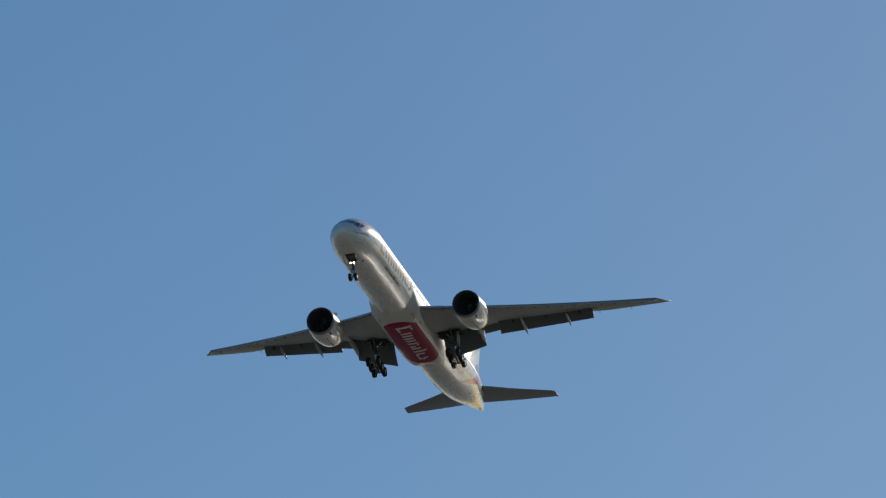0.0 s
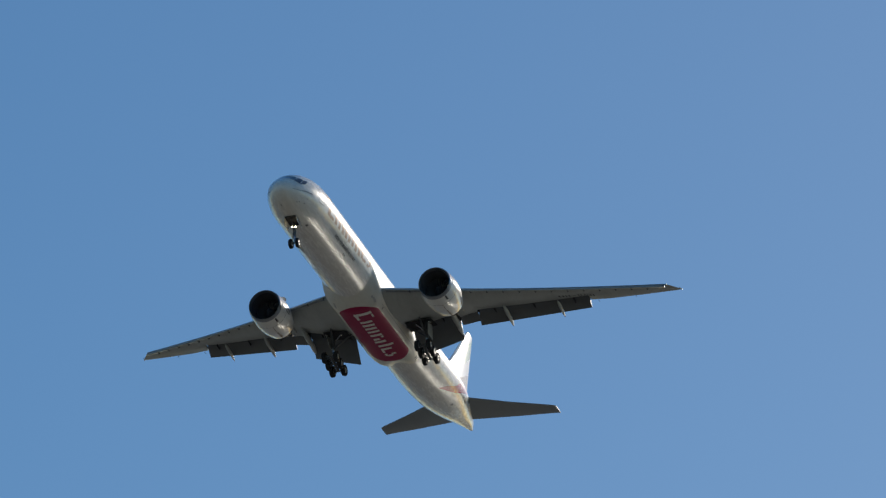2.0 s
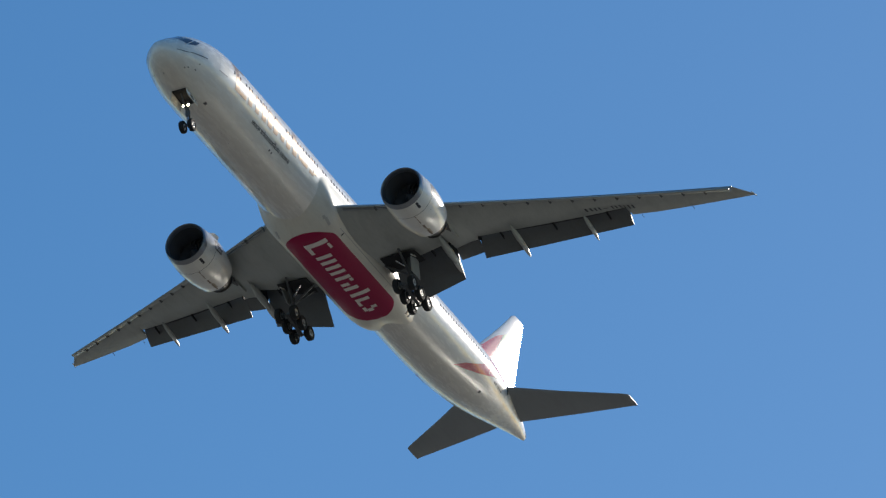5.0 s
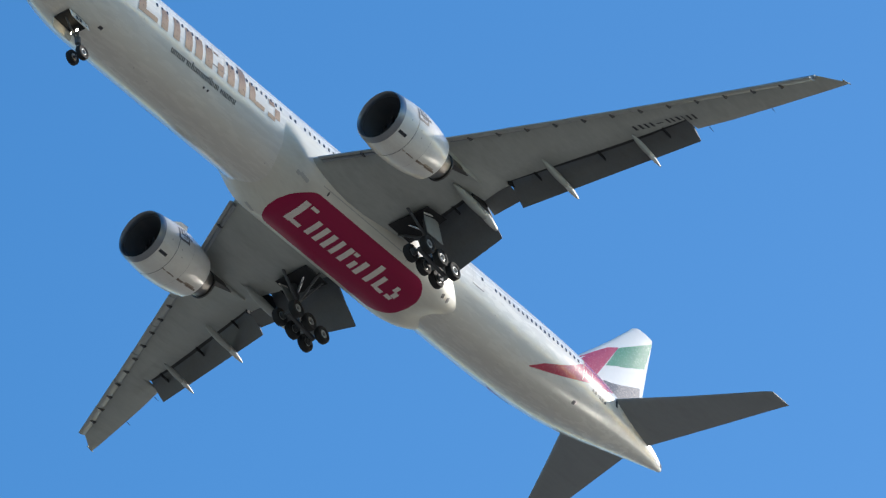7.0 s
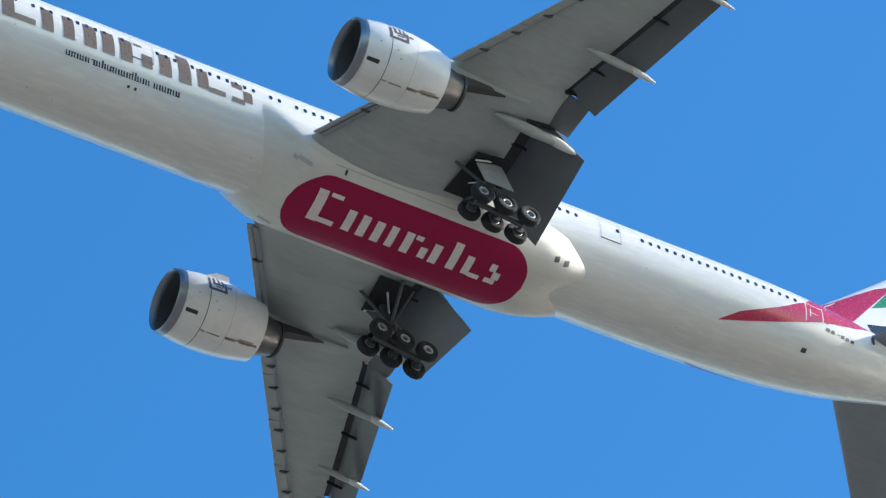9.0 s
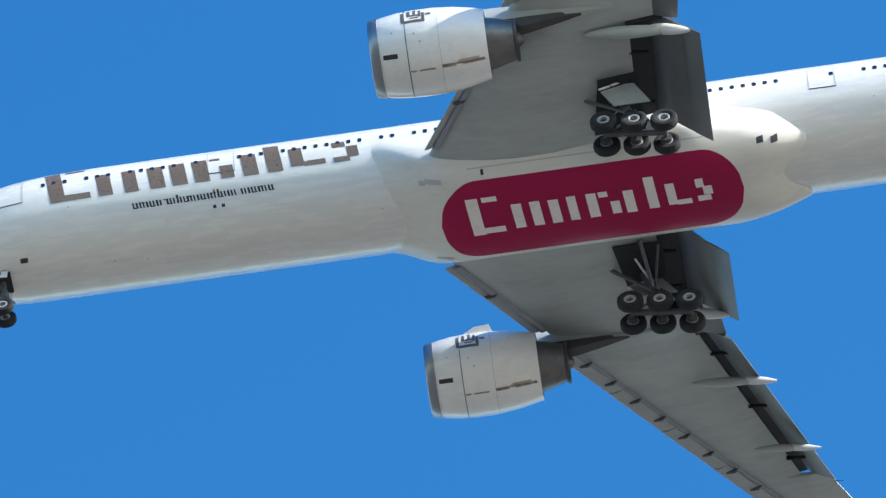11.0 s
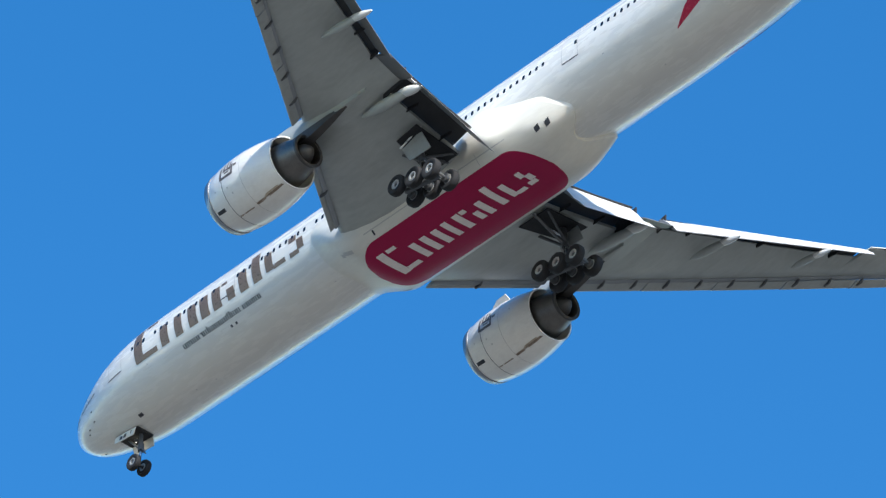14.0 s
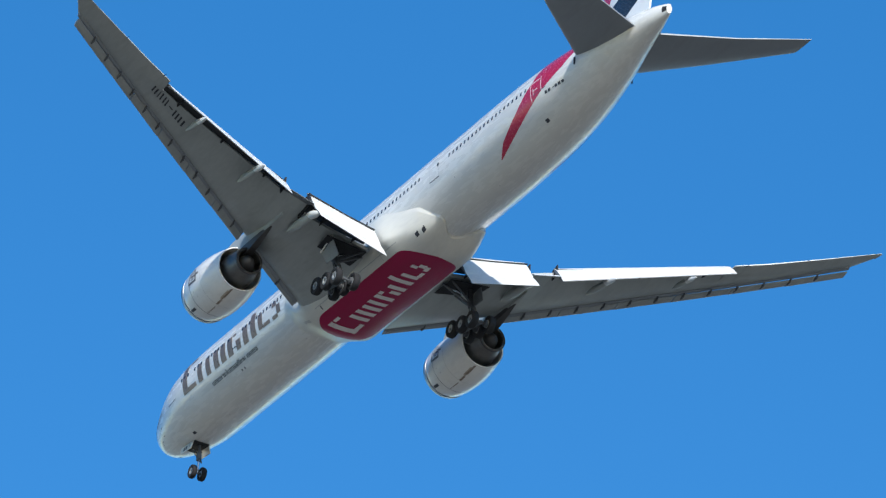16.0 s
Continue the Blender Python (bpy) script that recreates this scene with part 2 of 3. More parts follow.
# cabin doors: seam round the door, darker sill
for side in (1, -1):
    for d in DOORS:
        b2 = bmesh.new()
        for s0, s1, a0, a1 in ((d, d + 0.045, 77, 112), (d + 1.3, d + 1.345, 77, 112), (d, d + 1.34, 111.3, 112)):
            patch(((s0, side * a0), (s1, side * a0), (s1, side * a1), (s0, side * a1)), 0.01, skin, 1, 8, b2)
        door = part("cabin_door", b2, SEAM, fuselage, "white cabin door outlined by a grey seam")
        bar_on_hull("door_sill", d, d + 1.34, side * 76.5, side * 77.8, INK, parent=door, nu=3, nv=1)

# cockpit panes and the small dark marks of the nose
for side in (1, -1):
    for pane in (((1.62, 180), (2.5, 180), (2.62, 142), (1.72, 138)), ((1.74, 136), (2.66, 140), (3.15, 127), (2.12, 113)),
                 ((2.2, 111.5), (3.22, 125.5), (3.8, 121), (3.05, 109))):
        part("cockpit_window", patch([(s, side * a) for s, a in pane], 0.014, skin, 5, 5), GLASS, fuselage, "dark cockpit window pane")
    bar_on_hull("lettering", 1.2, 2.2, side * 82, side * 84.2, INK, "dark lettering bar below the cockpit", nu=6, nv=1)
    bar_on_hull("lettering", 2.36, 4.26, side * 84, side * 86, INK, "dark lettering bar below the cockpit", nu=8, nv=1)
    for s, a in ((2.45, 40), (2.69, 46), (3.5, 65), (3.43, 50)):
        bar_on_hull("air_data_probe", s, s + 0.16, side * a, side * (a + 2.2), INK)
bar_on_hull("outflow_valve", 6.8, 7.17, 17.6, 22.3, INK, "dark square outlet in the skin")
bar_on_hull("outlet", 59.9, 60.25, 30.8, 36.6, INK, "dark square outlet in the skin")
for s in (16.5, 16.92):
    bar_on_hull("drain_mast", s, s + 0.16, 42.6, 45.6, INK)
for s, a in ((9.4, 62), (13.0, 70), (11.3, 6), (12.9, 3), (21.2, 75), (24.6, 20), (49.0, 60), (52.0, 12)):
    bar_on_hull("drain_hole", s, s + 0.1, a, a + 1.6, SEAM)
b2 = slab([P(1.9, -0.3, -1.7), P(2.2, -0.3, -1.8), P(2.2, -0.3, -2.1), P(2.05, -0.3, -2.1)], 0.06)
part("blade_antenna", b2, INK, fuselage, "small dark blade antenna")
part("blade_antenna", slab([P(20.6, 0.02, -2.45), P(20.95, 0.02, -2.45), P(20.95, 0.02, -2.63), P(20.85, 0.02, -2.65)], 0.05), BELLY, fuselage)

# tall gold shapes on both sides, and the line of dark marks below them
TALL = ((8.5, 9.25, 69.1, 117.1), (9.25, 10.5, 69.2, 75.9), (9.25, 10.2, 112.2, 117.2), (10.9, 11.6, 69.2, 97.0), (12.2, 12.87, 69.2, 97.5), (13.45, 14.2, 69.2, 97.0),
        (14.55, 15.3, 69.2, 97.5), (15.65, 16.4, 69.2, 97.5), (16.4, 16.9, 94.0, 97.5), (16.95, 17.6, 70.1, 85.3), (18.05, 18.8, 69.2, 97.0), (19.25, 20.0, 69.2, 107.3),
        (20.4, 21.05, 71.9, 95.9), (21.05, 22.1, 71.0, 76.8), (22.5, 23.3, 70.1, 75.9), (23.2, 23.75, 74.6, 88.4), (22.45, 23.1, 88.4, 96.4))
for side in (1, -1):
    for s0, s1, a0, a1 in TALL:
        bar_on_hull("gold_shape", s0 + 0.12, s1 + 0.12, side * a0, side * a1, GOLD, "tall gold painted bar", slant=-0.25 * (a1 - a0) / 40, nu=2, nv=12)
    s = 12.62
    for i in range(42):
        if i in (9, 31):
            s += 0.167
            continue
        h = 8.2 if i in (13, 24, 25) else 5.6
        bar_on_hull("lettering", s, s + (0.078, 0.105, 0.09)[i % 3], side * 51.8, side * (51.8 + h), INK, "dark lettering bar", slant=-0.05, nu=1)
        if i % 5 == 1:
            bar_on_hull("lettering", s - 0.16, s + 0.1, side * 51.8, side * 52.8, INK, "dark lettering bar", nu=1, nv=1)
        if i % 7 == 3:
            bar_on_hull("lettering", s - 0.18, s + 0.08, side * 56.2, side * 57.2, INK, "dark lettering bar", nu=1, nv=1)
        s += 0.167

# red wave from the keel side up to the fin
LOW = ((54.2, 35.7), (56.1, 45.0), (58.0, 55.6), (59.5, 65.3), (60.8, 75.1), (62.0, 82.1), (63.3, 90.7), (64.4, 105.0), (65.5, 140.8), (66.4, 175.2))
HIGH = ((54.22, 36.7), (55.4, 52.3), (56.8, 63.8), (57.8, 72.9), (58.5, 81.0), (59.2, 91.0), (59.8, 98.6), (60.5, 120.3), (61.4, 146.7), (62.6, 175.2))
for side in (1, -1):
    b2 = bmesh.new()
    rows = []
    for i in range(37):
        k = i / 4
        j, u = min(int(k), 8), k - min(int(k), 8)
        lo, hi = (tuple(a + (b - a) * u for a, b in zip(t[j], t[j + 1])) for t in (LOW, HIGH))
        rows.append([skin(lo[0] + (hi[0] - lo[0]) * v / 5, side * (lo[1] + (hi[1] - lo[1]) * v / 5), 0.012) for v in range(6)])
    loft(rows, caps=False, closed=False, bm=b2)
    part("red_wave", b2, FLAGRED, fuselage, "red painted wave sweeping up to the fin")
    for i in range(6):
        if i != 2:
            bar_on_hull("registration_bar", 61.2 + 0.36 * i, 61.45 + 0.36 * i, side * (66.0 - 0.6 * i), side * (70.9 - 0.6 * i), INK, "dark registration bar")
    bar_on_hull("registration_bar", 61.3 + 0.72, 61.5 + 0.72, side * 66.9, side * 68.1, INK, "dark registration bar")
    b2 = bmesh.new()
    for s0, s1, a0, a1 in ((59.7, 59.76, 69.3, 98), (60.9, 60.96, 73.7, 100), (59.7, 60.96, 97, 98), (60.0, 60.06, 78.0, 89), (60.0, 60.55, 83, 84)):
        patch(((s0, side * a0), (s1, side * a0), (s1, side * a1), (s0, side * a1)), 0.017, skin, 1, 6, b2)
    part("door_outline", b2, CREAM, fuselage, "pale outline round the rear door")
# flat patch on the skin; its colour stands in for the opening's shade
bar_on_hull("exhaust_port", 72.95, 73.34, 62, 112, RECESS, "near-black patch for the shaded auxiliary exhaust opening", off=0.015)
for s in (64.6,):
    for side in (1, -1):
        y = side * (table(HULL, s)[2] + 0.04)
        part("hinge_fairing", slab([P(s, y, 1.25), P(s + 0.14, y, 1.25), P(s + 0.12, y, 0.72), P(s + 0.03, y, 0.72)], 0.08), INK, fuselage, "small dark drain pipe")

# ---- belly fairing ----
FRONT = ((0, 25.3), (10, 25.25), (24, 24.95), (41, 24.6), (55, 24.4), (80, 24.0), (125, 24.0))
REAR = ((0, 44.2), (8, 44.4), (14, 44.75), (21, 45.2), (28, 45.48), (34, 45.55), (44, 45.05), (54, 44.4), (62, 43.8), (73, 41.8), (84, 40.3), (100, 39.0), (125, 38.0))


def fairing(s, ang, off=0.0):
    """The wing-to-body fairing: a squarish bulge below the cabin with scalloped ends, by station and angle from the keel."""
    a = radians(ang)
    f, r = table(FRONT, abs(ang))[0], table(REAR, abs(ang))[0]
    u = (s - f) / (r - f)
    k = max(0.0, min(1.0, u / 0.17)), max(0.0, min(1.0, (1 - u) / 0.14))
    b = (k[0] * k[0] * (3 - 2 * k[0])) * (0.22 * (k[1] > 0.01) + 0.78 * math.sin(k[1] * math.pi / 2))
    e = 0.82
    x = math.copysign(abs(math.sin(a)) ** e, math.sin(a))
    z = math.copysign(abs(math.cos(a)) ** e, math.cos(a))
    w, h = 3.24, 2.42
    far = P(s, w * x, -0.9 - h * z)
    near = skin(s, ang, -0.03)
    p = near.lerp(far, b)
    if Vector((0, p.y, p.z)).length < Vector((0, near.y, near.z)).length:
        p = near
    d = Vector((0, p.y, p.z + 0.4)).normalized()
    return p + d * off


rows = []
for i in range(61):
    u = 0.5 - 0.5 * math.cos(math.pi * i / 60)
    row = []
    for j in range(61):
        ang = -120 + 4 * j
        f, r = table(FRONT, abs(ang))[0], table(REAR, abs(ang))[0]
        row.append(fairing(f + (r - f) * u, ang))
    rows.append(row)
belly = part("belly_fairing", loft(rows, caps=False, closed=False), BELLY, airliner, "off-white wing-to-body fairing with brown grime")


def on_belly(s, y, off=0.0):
    """A point of the fairing's underside by station and sideways place."""
    lo, hi = -75.0, 75.0
    for _ in range(24):
        m = (lo + hi) / 2
        if fairing(s, m).y < y:
            lo = m
        else:
            hi = m
    return fairing(s, (lo + hi) / 2, off)


# red panel with rounded ends, pale shapes on it
bm = bmesh.new()
S0, S1, HW = 27.4, 42.2, 2.27
rows = []
for i in range(49):
    s = 0.5 - 0.5 * math.cos(math.pi * i / 48)
    s = S0 + (S1 - S0) * (0.6 * s + 0.4 * i / 48)
    e = min(s - S0, S1 - s)
    h = HW if e >= 1.9 else 0.05 + (HW - 0.05) * math.sqrt(max(0, 1 - (1 - e / 1.9) ** 2))
    rows.append([on_belly(s, 0.04 + h * (j / 12 - 1), 0.015) for j in range(25)])
loft(rows, caps=False, closed=False, bm=bm)
panel = part("red_panel", bm, RED, belly, "deep red painted panel with rounded ends")
PALES = ((28.9, 29.5, -0.6, 1.5), (29.5, 30.5, -0.55, -0.2), (29.5, 30.25, 1.25, 1.5), (31.0, 31.5, -0.47, 0.95), (31.9, 32.4, -0.47, 0.95), (32.8, 33.3, -0.47, 0.9),
         (33.7, 34.15, -0.45, 0.95), (34.65, 35.15, -0.45, 0.95), (35.15, 35.6, 0.65, 0.95), (35.75, 36.2, -0.4, 0.35), (36.45, 36.95, -0.45, 0.85), (37.55, 38.05, -0.4, 1.4),
         (38.5, 38.95, -0.35, 0.9), (38.95, 39.65, -0.4, -0.1), (39.95, 40.6, -0.35, -0.02), (40.25, 40.7, 0.0, 0.5), (39.9, 40.3, 0.45, 0.95))
for s0, s1, y0, y1 in PALES:
    b2 = bmesh.new()
    sl = -0.1 * (y1 - y0)
    loft([[on_belly(s0 + (s1 - s0) * u + sl * v, y0 + (y1 - y0) * v, 0.045) for v in np.linspace(0, 1, 9)] for u in np.linspace(0, 1, 5)], caps=False, closed=False, bm=b2)
    part("pale_shape", b2, CREAM, panel, "cream painted bar")
for s, y, w, m in ((43.09, 2.2, 0.34, INK), (43.79, 2.06, 0.34, INK), (26.9, 2.3, 0.8, SEAM), (29.65, 2.5, 0.14, INK), (26.9, -2.3, 0.8, SEAM), (26.6, 2.2, 0.3, SEAM)):
    b2 = bmesh.new()
    loft([[on_belly(s + w * u, y + 0.22 * v, 0.02) for v in np.linspace(0, 1, 5)] for u in np.linspace(0, 1, 5)], caps=False, closed=False, bm=b2)
    part("outlet", b2, m, belly, "small dark outlet")
for y in (-2.75, 2.75):
    b2 = bmesh.new()
    loft([[on_belly(s, y + v, 0.01) for v in (0, 0.045)] for s in np.linspace(29, 41, 20)], caps=False, closed=False, bm=b2)
    part("panel_seam", b2, SEAM, belly)
for s in (38.6,):
    b2 = bmesh.new()
    loft([[on_belly(s + v, y, 0.01) for v in (0, 0.04)] for y in np.linspace(2.4, 2.95, 5)], caps=False, closed=False, bm=b2)
    part("panel_seam", b2, SEAM, belly)


# ---- wings ----
def wing_z(y):
    return -1.45 + 0.1594 * (y - 3.1) + 0.0011 * (y - 3.1) ** 2


LE = ((0.0, 25.0), (3.1, 27.2), (31.2, 46.5), (32.35, 48.65), (32.4, 48.9))
TE_FIXED = ((0.0, 37.4), (3.1, 37.6), (8.9, 37.75), (8.95, 39.0), (10.96, 39.3), (11.0, 38.88), (22.8, 43.18), (22.9, 44.5), (31.2, 48.5), (32.4, 49.05))


def lin(rows, y):
    for a, b in zip(rows, rows[1:]):
        if a[0] <= y <= b[0]:
            return a[1] + (b[1] - a[1]) * (y - a[0]) / (b[0] - a[0])
    return rows[-1][1]


FOIL = ((0, 0), (0.012, 0.22), (0.05, 0.42), (0.13, 0.62), (0.27, 0.8), (0.42, 0.86), (0.6, 0.78), (0.8, 0.5), (1.0, 0.16))


def te_lift(y):
    """How far the fixed trailing edge sweeps up over the flap."""
    return float(np.interp(y, (3.1, 6.0, 8.9, 11.0, 14.0, 19.5, 22.8, 23.5, 26.0), (0, 0.04, 0.22, 0.42, 0.34, 0.14, 0.14, 0.05, 0)))


def section(y, le, te, zc, thick, side, twist=0.0, lift=0.0):
    ch = te - le
    rise = lambda u: twist * (u - 0.3) + lift * max(0.0, u - 0.5) * 2
    up = [P(le + ch * u, side * y, zc + thick * v * 0.52 + rise(u)) for u, v in FOIL]
    lo = [P(le + ch * u, side * y, zc - thick * v * 0.48 + rise(u)) for u, v in FOIL[1:]]
    return up + lo[::-1]


def thick_at(y):
    return max(0.1, 1.75 - 0.13 * (y - 3) + 0.0030 * (y - 3) ** 2) if y < 25 else max(0.06, 0.50 - 0.055 * (y - 25))


WING_Y = (1.0, 3.1, 5, 7, 8.9, 8.95, 10.9, 11.0, 14, 17, 20, 22.8, 22.9, 25, 28, 30, 31.2, 31.6, 32.0, 32.35, 32.4)


def blade_piece(y0, y1, le0, te0, le1, te1, z0, z1, drop0, drop1, th0, th1, side, n=4):
    """A flap or slat between two spanwise places, drooped by drop metres at its trailing edge."""
    rings = []
    for i in range(n + 1):
        u = i / n
        y, le, te, z, d, th = (a + (b - a) * u for a, b in ((y0, y1), (le0, le1), (te0, te1), (z0, z1), (drop0, drop1), (th0, th1)))
        ch = te - le
        up = [P(le + ch * k, side * y, z - d * k + th * v * 0.6) for k, v in FOIL]
        lo = [P(le + ch * k, side * y, z - d * k - th * v * 0.4) for k, v in FOIL[1:]]
        rings.append(up + lo[::-1])
    return loft(rings)


def canoe(s0, s1, y, z0, z1, w, h, side, tilt=0.0):
    rings = []
    for i in range(11):
        u = i / 10
        r = max(0.02, math.sin(math.pi * min(1, u * 0.92 + 0.03)) ** 0.7 * (1 - 0.25 * u))
        s, z = s0 + (s1 - s0) * u, z0 + (z1 - z0) * u
        rings.append([P(s, side * y + w * r * math.cos(a), z + h * r * math.sin(a)) for a in (k * math.tau / 14 for k in range(14))])
    return loft(rings)


def build_wing(side):
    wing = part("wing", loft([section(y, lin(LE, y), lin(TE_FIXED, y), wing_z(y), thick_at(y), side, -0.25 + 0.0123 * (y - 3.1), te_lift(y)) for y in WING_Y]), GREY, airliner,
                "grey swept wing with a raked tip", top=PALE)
    # double-slotted inboard flap, flaperon, outboard flap; shade painted below, sun on top
    bp = blade_piece
    part("flap", bp(3.45, 8.85, 38.4, 40.15, 38.55, 40.25, -0.42, 0.7, 2.32, 2.16, 0.42, 0.4, side), FLAP, wing, "lowered inboard flap, shade painted below, pale as sunlit on top", top=PALE)
    part("aft_flap", bp(3.45, 8.85, 40.05, 41.05, 40.15, 41.1, -2.6, -1.3, 1.2, 1.0, 0.17, 0.16, side), FLAP, wing, "lowered aft flap segment, shade painted below, pale as sunlit on top", top=PALE)
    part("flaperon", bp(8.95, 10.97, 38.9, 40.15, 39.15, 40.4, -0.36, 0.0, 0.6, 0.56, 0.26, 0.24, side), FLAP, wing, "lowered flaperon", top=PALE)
    part("flap", bp(10.98, 22.84, 39.12, 40.64, 43.4, 44.88, 0.62, 2.66, 1.66, 1.22, 0.42, 0.34, side, 8), FLAP, wing, "lowered outboard flap, shade painted below, pale as sunlit on top", top=PALE)
    # spoilers over the flap gap, undersides coloured with the gap's shadow
    for y0, y1, c0, c1, d0, d1 in ((3.45, 6.1, 1.35, 1.35, -0.45, -0.5), (6.15, 8.88, 1.35, 1.35, -0.5, -0.56), (11.02, 13.9, 0.7, 0.7, 0.02, 0.02),
                                   (13.95, 16.8, 0.7, 0.7, 0.02, -0.04), (16.85, 19.7, 0.7, 0.65, -0.04, -0.12), (19.75, 22.76, 0.65, 0.62, -0.12, -0.2)):
        part("spoiler", bp(y0, y1 + 0.04, lin(TE_FIXED, y0) - 0.35, lin(TE_FIXED, y0) + c0, lin(TE_FIXED, y1) - 0.35, lin(TE_FIXED, y1) + c1,
                           wing_z(y0) + thick_at(y0) * 0.15 + te_lift(y0), wing_z(y1) + thick_at(y1) * 0.15 + te_lift(y1), d0, d1, 0.07, 0.06, side, 2), COVE_SHADE, wing, top=PALE)
    # ribs and hinges that show in the gap, near-black with its shade painted in
    for y in (4.6, 7.2, 12.8, 17.0, 21.3):
        t0, wz = lin(TE_FIXED, y), wing_z(y) + te_lift(y)
        part("flap_link", slab([P(t0 - 0.1, side * y, wz - 0.05), P(t0 + 0.9, side * y, wz - 0.2), P(t0 + 0.85, side * y, wz - 0.38), P(t0 - 0.1, side * y, wz - 0.3)], 0.07), RECESS, wing)
    part("end_rib", slab([P(37.6, side * 8.92, -1.0), P(39.4, side * 8.92, -0.75), P(39.4, side * 8.92, 0.25), P(37.6, side * 8.92, 0.1)], 0.08), RECESS, wing, "dark rib at the flap's end")
    part("end_rib", slab([P(38.85, side * 11.06, -0.15), P(39.6, side * 11.06, 0.05), P(39.6, side * 11.06, 0.8), P(38.85, side * 11.06, 0.6)], 0.08), RECESS, wing, "dark rib at the flap's end")
    # flap track fairings: fixed nose under the wing, tail that droops with the flap
    for y, s0, sm, s1, z0, zm, z1, w, h in ((14.22, 38.3, 40.8, 42.57, -0.02, -0.2, -0.68, 0.24, 0.34), (19.8, 41.0, 42.8, 44.35, 0.98, 0.87, 0.42, 0.2, 0.28),
                                            (8.75, 35.6, 38.6, 40.7, -1.05, -1.2, -1.85, 0.34, 0.42)):
        fair = part("flap_track_fairing", canoe(s0, s1 - 0.5, y, z0, zm + (z1 - zm) * 0.6, w, h, side), GREY, wing, "grey canoe-shaped flap track fairing")
        # pale colour puts the sunlight on the aft end into the paint
        part("fairing_tail", canoe(s1 - 2.2, s1, y, zm + 0.04, z1, w * 0.9, h * 0.9, side), PALE, fair, "drooped tail of the fairing, painted pale as sunlit")
    # slats, drooped ahead of the leading edge, on dark tracks
    cuts = [3.7, 9.1] + [10.75 + 3.4 * i for i in range(7)]
    slat_z = lambda y: wing_z(y) - 0.38 - 0.007 * (y - 3)
    for y0, y1 in zip(cuts, cuts[1:]):
        if y0 == 9.1:
            continue
        fwd, lift = (0.5, 0.12) if y0 < 8 else (0.68, 0.0)
        part("slat", bp(y0, y1 - 0.05, lin(LE, y0) - fwd, lin(LE, y0) + 0.06, lin(LE, y1) - fwd, lin(LE, y1) + 0.05,
                        slat_z(y0) + lift, slat_z(y1) + lift, -0.2, -0.18, 0.26, 0.22, side, 2), SLAT, wing, "pale grey drooped slat")
        # dark grey here paints in the shaded gap between slat and wing
        part("leading_edge", bp(y0, y1 + 0.02, lin(LE, y0) - 0.1, lin(LE, y0) + 0.3, lin(LE, y1) - 0.1, lin(LE, y1) + 0.28,
                            wing_z(y0) - 0.12 - thick_at(y0) * 0.07, wing_z(y1) - 0.12 - thick_at(y1) * 0.07, -0.05, -0.05, 0.38, 0.36, side, 2), STAB, wing, "fixed leading edge behind the slat, dark grey for the gap's shade")
    for i in range(13):
        y = 11.9 + 1.58 * i if i < 12 else 6.0
        part("slat_track", slab([P(lin(LE, y) - 0.34, side * y, slat_z(y) - 0.03), P(lin(LE, y) + 0.1, side * y, slat_z(y) - 0.02), P(lin(LE, y) + 0.3, side * y, slat_z(y) + 0.25), P(lin(LE, y) - 0.4, side * y, slat_z(y) + 0.1)], 0.1), GEAR, wing, "dark slat track")
    # registration bars under the port wing
    def below(s, y):
        le, te = lin(LE, y), lin(TE_FIXED, y)
        u = (s - le) / (te - le)
        v = np.interp(u, [q[0] for q in FOIL], [q[1] for q in FOIL])
        return P(s, side * y, wing_z(y) - thick_at(y) * v * 0.48 + (-0.25 + 0.0123 * (y - 3.1)) * (u - 0.3) + te_lift(y) * max(0.0, u - 0.5) * 2 - 0.02)

    if side == 1:
        for i, (a, b) in enumerate(((0, 0.5), (0.68, 1.12), (1.3, 1.68), (1.92, 2.3), (2.5, 2.92), (3.12, 3.55))):
            h0, h1 = (0.22, 0.33) if i == 2 else (-0.08, 0.58)
            for k in (0, 1) if i != 2 else (0,):
                w = (b - a) * (0.3 if i != 2 else 1)
                y0 = 20.0 + a + k * (b - a - w)
                b2 = loft([[below(40.72 + 0.627 * (y - 20.0) + h, y) for h in (h0, h1)] for y in (y0, y0 + w / 2, y0 + w)], caps=False, closed=False)
                part("registration_bar", b2, INK, wing, "dark registration bar")
    part("navigation_light", tube(P(48.3, side * 32.25, wing_z(32.2)), P(49.1, side * 32.4, wing_z(32.4)), 0.05, 0.03, 8), HUB, wing)
    for y, sc in ((23.6, 0.5), (27.5, 0.4)):
        part("static_wick", tube(P(lin(TE_FIXED, y), side * y, wing_z(y) - 0.03), P(lin(TE_FIXED, y) + sc, side * y, wing_z(y) - 0.1), 0.03, 0.012, 6), INK, wing)
    return wing


WINGS = {side: build_wing(side) for side in (1, -1)}


# ---- tail ----
def build_stabilizer(side):
    rows = ((0.6, 63.2, 70.3, 1.35, 0.75), (2.3, 64.75, 70.9, 1.5, 0.66), (6, 67.9, 72.2, 1.85, 0.45), (10.2, 71.45, 73.85, 2.4, 0.24), (10.65, 71.86, 74.05, 2.44, 0.2), (10.76, 72.02, 74.1, 2.45, 0.1))
    return part("stabilizer", loft([section(y, le, te, z, th, side) for y, le, te, z, th in rows]), STAB, airliner, "dark grey horizontal stabilizer")


for side in (1, -1):
    build_stabilizer(side)

